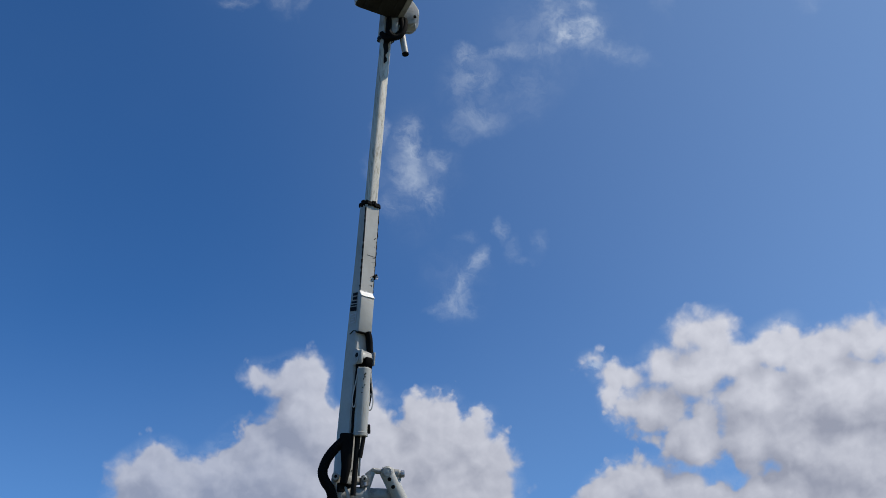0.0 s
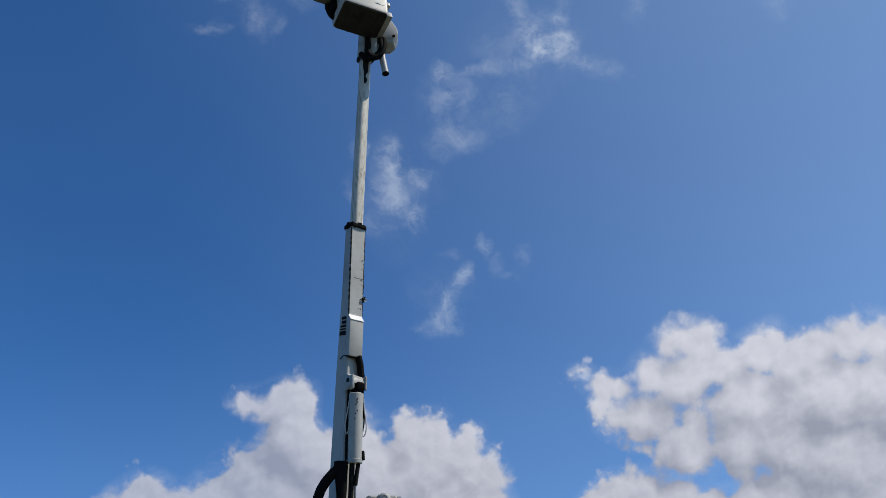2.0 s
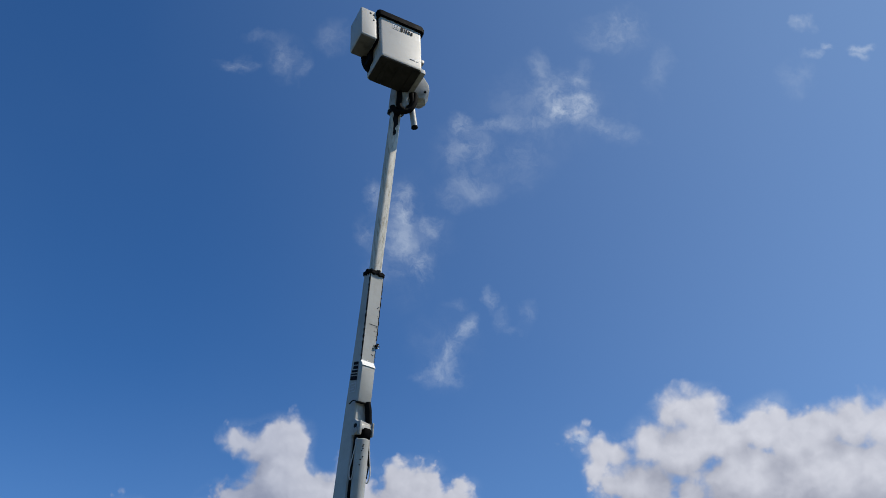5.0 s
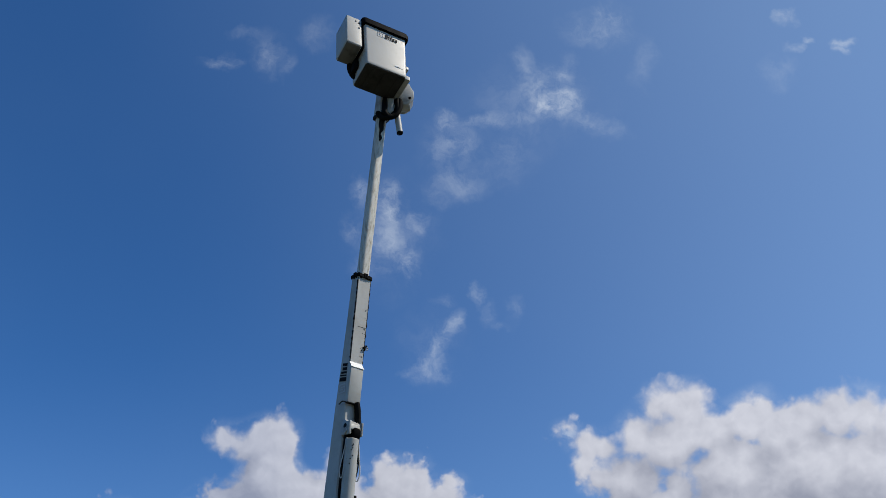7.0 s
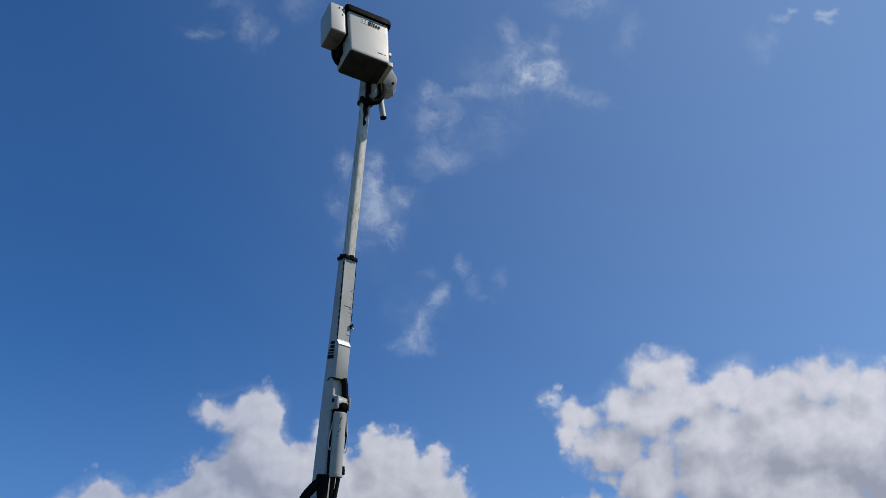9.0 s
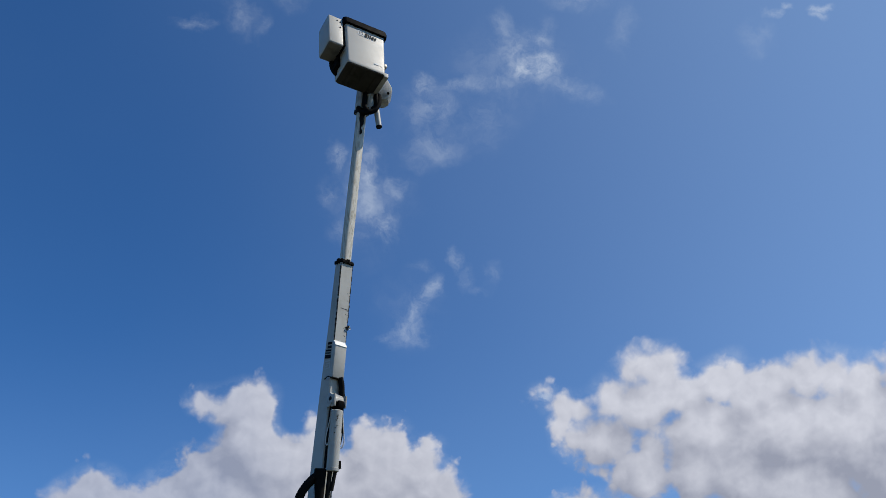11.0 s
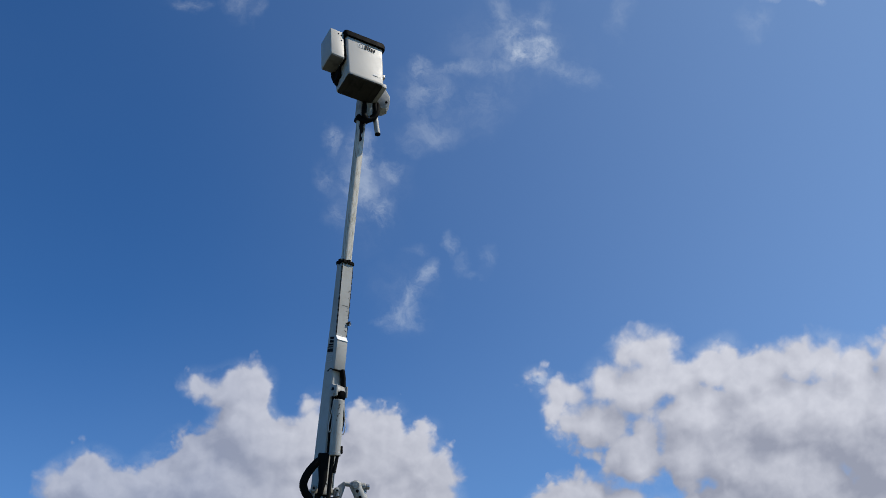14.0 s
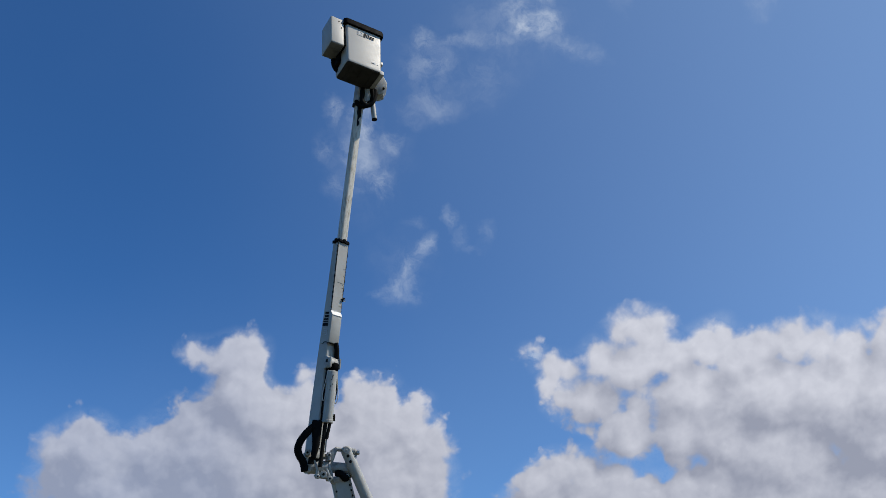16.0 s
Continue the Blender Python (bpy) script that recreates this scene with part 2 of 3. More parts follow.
# ---- materials ----
def material(name, colour, dark, rough=0.5, metal=0.0, grain=40.0, stain=3.0, stretch=(1, 1, 1), bump=0.002, amount=0.5, spots=0.0, gloss=0.5):
    """A painted, worn or plain surface: a base colour with broad stains and a fine grain of a darker one."""
    m = bpy.data.materials.new(name)
    m.use_nodes = True
    k = Nodes(m.node_tree)
    place = k.vec("MULTIPLY", k.add("ShaderNodeTexCoord").outputs["Object"], stretch)
    broad = k.noise(place, stain, 6.0, 0.65).outputs[0]
    fine = k.noise(place, grain, 4.0, 0.6).outputs[0]
    dirt = k.math("MULTIPLY", k.smooth(broad, 0.42, 0.78), amount)
    dirt = k.math("MULTIPLY_ADD", k.smooth(fine, 0.5, 0.85), amount * 0.45, dirt, clamp=True)
    if spots:
        chips = k.smooth(k.noise(place, grain * 0.6, 3.0, 0.7).outputs[0], 0.70, 0.74, 0.0, spots)
        dirt = k.math("MAXIMUM", dirt, chips)
    b = k.add("ShaderNodeBsdfPrincipled")
    m.node_tree.links.new(k.mix(dirt, (*colour, 1), (*dark, 1)), b.inputs["Base Color"])
    m.node_tree.links.new(k.smooth(broad, 0.2, 0.8, rough - 0.08, min(1.0, rough + 0.15)), b.inputs["Roughness"])
    b.inputs["Metallic"].default_value, b.inputs["Specular IOR Level"].default_value = metal, gloss
    if bump:
        h = k.add("ShaderNodeBump")
        h.inputs["Strength"].default_value, h.inputs["Distance"].default_value = 0.6, bump
        m.node_tree.links.new(fine, h.inputs["Height"])
        m.node_tree.links.new(h.outputs[0], b.inputs["Normal"])
    k.add("ShaderNodeOutputMaterial", b.outputs[0])
    return m


BOOM_PAINT = material("boom_white_paint", (0.36, 0.355, 0.325), (0.19, 0.183, 0.155), 0.45, grain=30, stain=2.2, amount=0.5, spots=0.5)
TUBE_GLASS = material("fibreglass_tube", (0.54, 0.51, 0.43), (0.17, 0.145, 0.09), 0.38, grain=26, stain=4.0, stretch=(7, 7, 0.45), amount=1.0)
BUCKET_GLASS = material("bucket_fibreglass", (0.40, 0.387, 0.35), (0.34, 0.325, 0.29), 0.42, grain=30, stain=2.0, bump=0.0005, amount=0.5, gloss=0.25)
BUCKET_BASE = material("bucket_underside", (0.034, 0.033, 0.030), (0.012, 0.012, 0.012), 0.7, grain=20, stain=4.0, amount=0.8, gloss=0.12)
CAST_PAINT = material("cast_steel_white_paint", (0.33, 0.325, 0.30), (0.09, 0.083, 0.07), 0.5, grain=24, stain=7.0, amount=0.75, spots=0.6)
SLOPE_WHITE = material("slope_white", (0.55, 0.55, 0.53), (0.42, 0.41, 0.38), 0.4, grain=40, stain=8, amount=0.4)
BOX_BASE = material("compartment_underside", (0.13, 0.128, 0.12), (0.03, 0.03, 0.028), 0.7, grain=14, stain=5.0, amount=0.7, gloss=0.2)
# Rubber; its black also stands for shade in the pipe's mouth and compartment gap
RUBBER = material("black_rubber", (0.006, 0.006, 0.006), (0.013, 0.012, 0.011), 0.75, grain=60, stain=8, amount=0.5, gloss=0.05)
# The cover's vinyl; its black also fills the shaded hollow in the clevis
VINYL = material("black_vinyl", (0.0025, 0.0025, 0.003), (0.005, 0.005, 0.005), 0.6, grain=12, stain=6, amount=0.5, bump=0.006, gloss=0.02)
# Grease, and the black that stands in for shade at elbow and clevis
GREASE_AND_SHADE = material("black_grease_and_shade", (0.012, 0.011, 0.010), (0.03, 0.026, 0.022), 0.6, grain=60, stain=10, amount=0.6, gloss=0.06)
STEEL = material("dull_steel", (0.32, 0.32, 0.33), (0.12, 0.10, 0.08), 0.4, metal=0.8, grain=50, stain=7, amount=0.5)
DECAL = material("dark_decal", (0.010, 0.011, 0.014), (0.025, 0.025, 0.028), 0.6, grain=50, stain=9, amount=0.4, bump=0, gloss=0.03)
PALE_DECAL = material("pale_grey_decal", (0.40, 0.41, 0.42), (0.55, 0.55, 0.55), 0.5, grain=50, stain=9, amount=0.5, bump=0)
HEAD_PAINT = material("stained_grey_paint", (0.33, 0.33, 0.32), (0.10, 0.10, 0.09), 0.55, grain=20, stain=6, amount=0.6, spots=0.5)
CABLE = material("pale_cable", (0.45, 0.44, 0.42), (0.15, 0.14, 0.13), 0.5, grain=60, stain=10, amount=0.6)
# Ground is out of view; kept dark so little light bounces up
GROUND = material("dark_grass_ground", (0.075, 0.075, 0.05), (0.11, 0.115, 0.06), 0.9, grain=9, stain=0.15, amount=0.6, bump=0.02)


# ---- building helpers ----
HOME = {}


def thing(name, place, label, category):
    ob = new(name)
    ob.empty_display_size = 0.3
    ob.location = place
    HOME[ob.name] = Vector(place)
    return tagged(ob, label, category)


def part(name, bm, mat, parent, label="", sharp=32):
    """Links a bmesh, made in world coordinates, as one mesh under a thing or a part."""
    home = HOME[parent.name]
    bm.transform(Matrix.Translation(-home))
    bmesh.ops.recalc_face_normals(bm, faces=bm.faces)
    me = bpy.data.meshes.new(name)
    for f in bm.faces:
        f.smooth = True
    bm.to_mesh(me)
    bm.free()
    me.set_sharp_from_angle(angle=radians(sharp))
    me.materials.append(mat)
    ob = new(name, me)
    ob.parent = parent
    HOME[ob.name] = home
    return tagged(ob, label) if label else ob


# Boom frame: origin at the collar, along the boom, across it to the right, towards the viewer's side
BOOM_O = Vector((-1.4457, 10.0173, 8.7586))
BOOM_A = Vector((0.1108, -0.1846, 0.9765)).normalized()
BOOM_B = Vector((0.9777, 0.1967, -0.0737)).normalized()
BOOM_C = Vector((0.1785, -0.9629, -0.2023)).normalized()
TWIST = radians(35)
FACE_N = (BOOM_C * math.cos(TWIST) + BOOM_B * math.sin(TWIST)).normalized()   # underside of the boom
FACE_S = (BOOM_B * math.cos(TWIST) - BOOM_C * math.sin(TWIST)).normalized()


def along(a):
    """Metres from the collar for a station on the boom: the outer section below it, the drawn-out inner one above."""
    return 0.92 * a - 0.09 if a < 0.1 else 1.07 * a - 0.049


def at(a, b, c=0.0):
    return BOOM_O + BOOM_A * along(a) + BOOM_B * b + BOOM_C * c


def on(a, s, n):
    """Along the boom, across its underside, out of its underside."""
    return BOOM_O + BOOM_A * along(a) + FACE_S * s + FACE_N * n


def solid(rings, bevel=0.0, segments=2):
    """A closed body through rings of points, each ring with as many points."""
    bm = bmesh.new()
    made = [[bm.verts.new(p) for p in ring] for ring in rings]
    n = len(made[0])
    for r0, r1 in zip(made, made[1:]):
        for i in range(n):
            bm.faces.new((r0[i], r0[(i + 1) % n], r1[(i + 1) % n], r1[i]))
    bm.faces.new(made[0])
    bm.faces.new(made[-1])
    if bevel:
        bmesh.ops.recalc_face_normals(bm, faces=bm.faces)
        bmesh.ops.bevel(bm, geom=bm.edges[:], offset=bevel, segments=segments, profile=0.5, affect="EDGES", clamp_overlap=True)
    return bm


def box(frame_of, lo, hi, bevel=0.006, segments=2):
    """A box between two corners given in a frame (a function of three numbers)."""
    (x0, y0, z0), (x1, y1, z1) = lo, hi
    return solid([[frame_of(x, y, z) for y, z in ((y0, z0), (y1, z0), (y1, z1), (y0, z1))] for x in (x0, x1)], bevel, segments)


def plate(frame_of, outline, c0, c1, bevel=0.006):
    """A flat plate: an outline of pairs, from depth c0 to c1."""
    return solid([[frame_of(a, b, c) for a, b in outline] for c in (c0, c1)], bevel)


def join(*bms):
    out = bmesh.new()
    for b in bms:
        me = bpy.data.meshes.new("tmp")
        b.to_mesh(me)
        b.free()
        out.from_mesh(me)
        bpy.data.meshes.remove(me)
    return out


def ring_at(place, way, radius, seg, up=None):
    way = way.normalized()
    side = way.cross(up or Vector((0.31, 0.22, 0.93))).normalized()
    top = side.cross(way)
    return [place + (side * math.cos(i * math.tau / seg) + top * math.sin(i * math.tau / seg)) * radius for i in range(seg)]


def rod(p0, p1, radius, seg=20, bevel=0.005, radius1=None):
    way = p1 - p0
    return solid([ring_at(p0, way, radius, seg), ring_at(p1, way, radius if radius1 is None else radius1, seg)], 0) if not bevel else solid(
        [ring_at(p0, way, radius - bevel, seg), ring_at(p0 + way.normalized() * bevel, way, radius, seg),
         ring_at(p1 - way.normalized() * bevel, way, radius if radius1 is None else radius1, seg),
         ring_at(p1, way, (radius if radius1 is None else radius1) - bevel, seg)])


def smooth_path(points, steps=8):
    out = []
    pts = [points[0] * 2 - points[1], *points, points[-1] * 2 - points[-2]]
    for p0, p1, p2, p3 in zip(pts, pts[1:], pts[2:], pts[3:]):
        for i in range(steps):
            t = i / steps
            out.append(0.5 * (2 * p1 + (p2 - p0) * t + (2 * p0 - 5 * p1 + 4 * p2 - p3) * t * t + (3 * p1 - p0 - 3 * p2 + p3) * t ** 3))
    return out + [points[-1]]


def hose(points, radius, seg=12, ribs=0.0, steps=8, taper=1.0, wobble=0.0):
    """A bent hose along a smooth path; ribs give it a corrugated skin."""
    path = smooth_path(points, steps)
    rings = []
    for i, p in enumerate(path):
        way = path[min(i + 1, len(path) - 1)] - path[max(i - 1, 0)]
        r = radius * (1 + ribs * (i % 2)) * (1 + (taper - 1) * i / len(path)) * (1 + wobble * noise.noise(p * 9))
        rings.append(ring_at(p, way, r, seg, BOOM_C))
    return solid(rings)


# ---- ground ----
def make_ground():
    bm = bmesh.new()
    bmesh.ops.create_grid(bm, x_segments=60, y_segments=60, size=3000)
    for w in bm.verts:
        w.co.z = -0.02 + 0.02 * noise.noise(w.co * 0.01)
    me = bpy.data.meshes.new("ground")
    bm.to_mesh(me)
    bm.free()
    me.materials.append(GROUND)
    tagged(new("ground", me), "flat open ground of dark grass, out of view", "ground", kind="structure")


make_ground()

# ---- lower boom, its link and the pedestal that carries it ----
ELBOW = at(-4.30, 0.10, -0.10)
lower = thing("lower_boom", (0.0, 12.6, 0.0), "white painted steel lower boom of an aerial lift on its pedestal", "boom")
low_way = (BOOM_A * -0.93 + BOOM_B * 0.33 - BOOM_C * 0.15).normalized()
low_top = at(-4.45, 0.39, -0.14)
low_len = (low_top.z - 2.05) / -low_way.z
low_foot = low_top + low_way * low_len
low_side = low_way.cross(BOOM_C).normalized()
low_out = low_side.cross(low_way).normalized()


def lowf(l, s, n):
    return low_top + low_way * l + low_side * s + low_out * n


def oct_ring(frame_of, l, ws, wn, cut):
    pts = ((-ws, -wn + cut), (-ws + cut, -wn), (ws - cut, -wn), (ws, -wn + cut), (ws, wn - cut), (ws - cut, wn), (-ws + cut, wn), (-ws, wn - cut))
    return [frame_of(l, s, n) for s, n in pts]


boom_body = part("boom_tube", solid([oct_ring(lowf, l, w, w * 0.9, 0.05) for l, w in ((-0.03, 0.14), (0.0, 0.155), (0.5, 0.16), (low_len, 0.19))]), BOOM_PAINT, lower)
part("end_flange", solid([oct_ring(lowf, l, 0.172, 0.16, 0.05) for l in (-0.06, 0.02)], 0.008), CAST_PAINT, lower)
for l, s in ((0.12, -0.115), (0.20, -0.12), (0.29, -0.12), (0.38, -0.122), (0.16, 0.115), (0.34, 0.12), (0.42, -0.04)):
    part("bolt", rod(lowf(l, s, 0.13), lowf(l, s, 0.155), 0.016, 8, 0.003), RUBBER, boom_body)
link_top, link_way = at(-3.98, 0.435, 0.06), (BOOM_A * -0.86 + BOOM_B * 0.49 - BOOM_C * 0.12).normalized()
link = part("levelling_link", rod(link_top - link_way * 0.03, link_top + link_way * (low_len + 0.15), 0.092, 28, 0.01), BOOM_PAINT, lower)
part("link_eye", join(rod(at(-3.98, 0.435, -0.06), at(-3.98, 0.435, 0.15), 0.072, 24, 0.022)), CAST_PAINT, link)
for d in (0.10, 0.20):
    q = link_top + link_way * d + BOOM_C * 0.092 - BOOM_B * 0.02
    part("bolt", rod(q - BOOM_C * 0.02, q + BOOM_C * 0.006, 0.024, 10, 0.003), RUBBER, link)
foot = Vector((low_foot.x, low_foot.y, 0.0))
ped = [[foot + Vector((math.cos(i * math.tau / 28) * r, math.sin(i * math.tau / 28) * r, z)) for i in range(28)] for r, z in
       ((0.62, 0.0), (0.62, 0.06), (0.40, 0.09), (0.34, 0.30), (0.32, 1.70), (0.38, 1.74), (0.38, 1.84), (0.22, 1.86))]
part("pedestal", solid(ped), BOOM_PAINT, lower)
for s in (-0.27, 0.27):
    cheek = [lowf(low_len + l, s, n) for l, n in ((-0.35, -0.16), (-0.35, 0.16), (0.25, 0.2), (0.25, -0.2))]
    part("turret_cheek", solid([[q - low_side * 0.03 for q in cheek], [q + low_side * 0.03 for q in cheek]], 0.008), CAST_PAINT, lower)
part("turret_pin", rod(lowf(low_len - 0.1, -0.36, 0), lowf(low_len - 0.1, 0.36, 0), 0.07), STEEL, lower)

# ---- elbow: castings, pins and links between the two booms ----
upper = thing("telescopic_boom", ELBOW, "off-white telescopic upper boom with hydraulic cylinder and black hoses", "boom")
part("hinge_barrel", rod(at(-4.27, 0.20, -0.06), at(-4.27, 0.53, -0.06), 0.088, 28, 0.01), CAST_PAINT, upper)
part("hinge_hub", rod(at(-4.30, -0.18, 0.02), at(-4.28, 0.21, 0.0), 0.105, 28, 0.018), CAST_PAINT, upper)
for p, r in ((0.1, 0.115), (0.5, 0.112), (0.92, 0.112)):
    mid = at(-4.30, -0.18, 0.02).lerp(at(-4.28, 0.21, 0.0), p)
    way = (at(-4.28, 0.21, 0.0) - at(-4.30, -0.18, 0.02)).normalized()
    part("hub_ring", rod(mid - way * 0.018, mid + way * 0.018, r, 28, 0.006), CAST_PAINT, upper)
part("triangular_plate", plate(at, [(-4.00, 0.165), (-3.93, 0.245), (-3.92, 0.275), (-3.96, 0.292), (-4.22, 0.228), (-4.40, 0.205), (-4.52, 0.205), (-4.52, 0.155), (-4.32, 0.135), (-4.12, 0.150)], 0.02, 0.065, 0.006), CAST_PAINT, upper)
part("plate_boss", rod(at(-3.955, 0.265, 0.0), at(-3.955, 0.265, 0.075), 0.026, 18, 0.008), CAST_PAINT, upper)
part("cross_pin", rod(at(-3.96, 0.27, 0.04), at(-3.99, 0.62, 0.06), 0.034, 18, 0.006), CAST_PAINT, upper)
part("pin_flange", rod(at(-3.97, 0.37, 0.05), at(-3.97, 0.40, 0.05), 0.058, 20, 0.006), CAST_PAINT, upper)
collar_at = at(-3.99, 0.62, 0.06)
part("pin_collar", rod(at(-3.98, 0.50, 0.055), at(-3.985, 0.585, 0.06), 0.050, 18, 0.008), CAST_PAINT, upper)
part("pin_head", rod(collar_at - BOOM_B * 0.02, collar_at + BOOM_B * 0.03, 0.044, 10, 0.008), STEEL, upper)
part("keeper_tab", plate(at, [(-3.98, 0.57), (-3.95, 0.61), (-4.01, 0.63), (-4.05, 0.61), (-4.09, 0.61), (-4.06, 0.58)], 0.03, 0.06, 0.005), CAST_PAINT, upper)
part("tail_plate", plate(at, [(-4.30, 0.42), (-4.28, 0.54), (-4.43, 0.53), (-4.50, 0.545), (-4.52, 0.515), (-4.44, 0.48)], -0.09, -0.05, 0.008), CAST_PAINT, upper)
for outline, c0, c1 in (([(-4.09, -0.24), (-4.04, -0.20), (-4.05, -0.14), (-4.18, -0.10), (-4.26, -0.10), (-4.38, -0.11), (-4.41, -0.18), (-4.36, -0.23), (-4.27, -0.20), (-4.17, -0.22)], 0.06, 0.13), ([(-4.19, -0.08), (-4.19, -0.05), (-4.28, -0.01), (-4.42, 0.04), (-4.48, 0.03), (-4.50, -0.02), (-4.45, -0.05), (-4.39, -0.02), (-4.30, -0.05)], 0.13, 0.165), ([(-4.32, 0.13), (-4.31, 0.16), (-4.40, 0.20), (-4.49, 0.24), (-4.52, 0.22), (-4.51, 0.17), (-4.42, 0.17)], 0.11, 0.15), ([(-4.23, 0.09), (-4.23, 0.18), (-4.39, 0.26), (-4.51, 0.25), (-4.51, 0.16), (-4.40, 0.10)], -0.04, 0.02)):
    part("elbow_link", plate(at, outline, c0, c1, 0.010), CAST_PAINT, upper)
for (a, b), r, c0, c1 in (((-4.07, -0.19), 0.048, 0.08, 0.19), ((-4.46, 0.01), 0.034, 0.10, 0.20), ((-4.42, 0.10), 0.058, 0.08, 0.19), ((-4.48, 0.21), 0.040, 0.06, 0.17), ((-4.37, -0.18), 0.045, 0.05, 0.15), ((-4.08, 0.16), 0.036, 0.02, 0.12)):
    pin = part("elbow_pin", rod(at(a, b, c0), at(a, b, c1), r, 18, 0.008), CAST_PAINT, upper)
    part("pin_bolt", rod(at(a, b, c1), at(a, b, c1 + 0.012), r * 0.4, 6, 0.002), GREASE_AND_SHADE, pin)
part("toggle_shaft", rod(at(-4.45, -0.02, 0.12), at(-4.47, 0.21, 0.12), 0.030, 18, 0.006), CAST_PAINT, upper)
# Black blocks stand in for shade at the boom's end and behind the plate
part("recess_shade", box(on, (-4.26, -0.21, -0.16), (-4.14, 0.04, 0.05), 0.01), GREASE_AND_SHADE, upper)
part("recess_shade", box(at, (-4.23, 0.11, -0.05), (-4.14, 0.22, 0.03), 0.02), GREASE_AND_SHADE, upper)
part("hinge_hose", hose([at(-4.36, 0.31, -0.02), at(-4.38, 0.39, 0.03), at(-4.44, 0.45, 0.02), at(-4.42, 0.49, -0.05)], 0.055, 12, 0.08), RUBBER, upper)
part("elbow_fitting", join(rod(at(-4.03, 0.15, 0.08), at(-4.17, 0.17, 0.08), 0.035, 12, 0.005), rod(at(-4.06, 0.12, 0.07), at(-4.18, 0.14, 0.07), 0.028, 12, 0.005)), STEEL, upper)

# ---- outer boom section ----
def boom_ring(a, back):
    s0, s1, f, cut = -0.132, 0.107 + 0.008 * a, 0.075, 0.016
    pts = ((s0, back + cut), (s0 + cut, back), (s1 - cut, back), (s1, back + cut), (s1, f - cut), (s1 - cut, f), (s0 + cut, f), (s0, f - cut))
    return [on(a, s, n) for s, n in pts]


outer = part("outer_boom", solid([boom_ring(a, b) for a, b in ((-0.03, -0.085), (-1.0, -0.115), (-2.2, -0.175), (-3.4, -0.22), (-4.12, -0.24))]), BOOM_PAINT, upper)
part("end_plate", box(on, (-4.15, -0.15, -0.235), (-4.05, 0.085, 0.083), 0.008), CAST_PAINT, outer)
for s in (-0.06, -0.02, 0.02):
    part("rivet", rod(on(-3.98, s, 0.07), on(-3.98, s, 0.081), 0.011, 8, 0.002), GREASE_AND_SHADE, outer)


def seam(a0, a1, s, n, width, seed, slope):
    """A ragged bead of black sealant along an edge of the boom."""
    bm = bmesh.new()
    rng = random.Random(seed)
    a, prev = a0, None
    while a > a1:
        w = width * rng.uniform(0.35, 1.25) if rng.random() > 0.12 else width * 0.12
        cur = [bm.verts.new(on(a, s + slope * a + ds * w, n + dn * w)) for ds, dn in ((-0.5, 0), (-0.2, 0.5), (0.3, 0.5), (0.5, 0), (0.2, -0.6), (-0.3, -0.6))]
        if prev:
            for i in range(6):
                bm.faces.new((prev[i], prev[(i + 1) % 6], cur[(i + 1) % 6], cur[i]))
        prev = cur
        a -= rng.uniform(0.02, 0.06)
    return bm


part("edge_sealant", seam(-0.05, -1.47, -0.126, 0.068, 0.022, 4, 0.0), GREASE_AND_SHADE, outer)
part("edge_sealant", seam(-0.05, -1.47, 0.102, 0.068, 0.019, 9, 0.008), GREASE_AND_SHADE, outer)
part("edge_sealant", seam(-1.50, -2.1, 0.102, 0.068, 0.010, 11, 0.008), GREASE_AND_SHADE, outer)
part("scratch", box(on, (-0.865, -0.06, 0.074), (-0.858, 0.085, 0.0765), 0), GREASE_AND_SHADE, outer)
rng = random.Random(21)
for _ in range(22):
    a, s = rng.uniform(-1.35, -0.55), 0.10 - abs(rng.gauss(0, 0.035))
    r = rng.uniform(0.004, 0.011)
    part("paint_chip", rod(on(a, s, 0.0748), on(a, s, 0.0765), r, 6, 0), GREASE_AND_SHADE, outer)
eye = part("guide_eye", join(rod(on(-1.17, 0.085, 0.07), on(-1.17, 0.085, 0.11), 0.018, 10, 0.004), rod(on(-1.21, 0.098, 0.06), on(-1.13, 0.115, 0.09), 0.015, 10, 0.004)), GREASE_AND_SHADE, outer)
part("eye_ring", hose([on(-1.18 + 0.022 * math.cos(i), 0.118 + 0.022 * math.sin(i), 0.09) for i in (0, 1, 2, 3, 4, 5, 6.1)], 0.008, 6, steps=3), STEEL, eye)
# wear-pad housing with its sloped, whiter top
hous = [[on(a, s, n) for s, n in ((-0.138, 0.06), (0.072, 0.06), (0.072, n1), (-0.138, n1))] for a, n1 in ((-1.45, 0.079), (-1.535, 0.135), (-2.07, 0.125))]
house_box = part("pad_housing", solid(hous, 0.008), BOOM_PAINT, outer)
slope = part("painted_slope", solid([[on(a, sl, n) for sl in (-0.139, 0.073) for n in ((n0, n0 + 0.006) if sl < 0 else (n0 + 0.006, n0))] for a, n0 in ((-1.448, 0.080), (-1.536, 0.1365))]), SLOPE_WHITE, house_box, "white painted slope")
for sl, wide, run in ((-0.12, 0.05, 0.012), (-0.045, 0.03, 0.022), (0.0, 0.045, 0.010), (0.05, 0.02, 0.018)):
    part("white_fleck", box(on, (-1.45, sl, 0.076), (-1.45 + run, sl + wide, 0.084), 0.003), SLOPE_WHITE, slope)
part("housing_gasket", box(on, (-2.082, -0.142, 0.07), (-2.066, 0.070, 0.129), 0.003), GREASE_AND_SHADE, house_box)
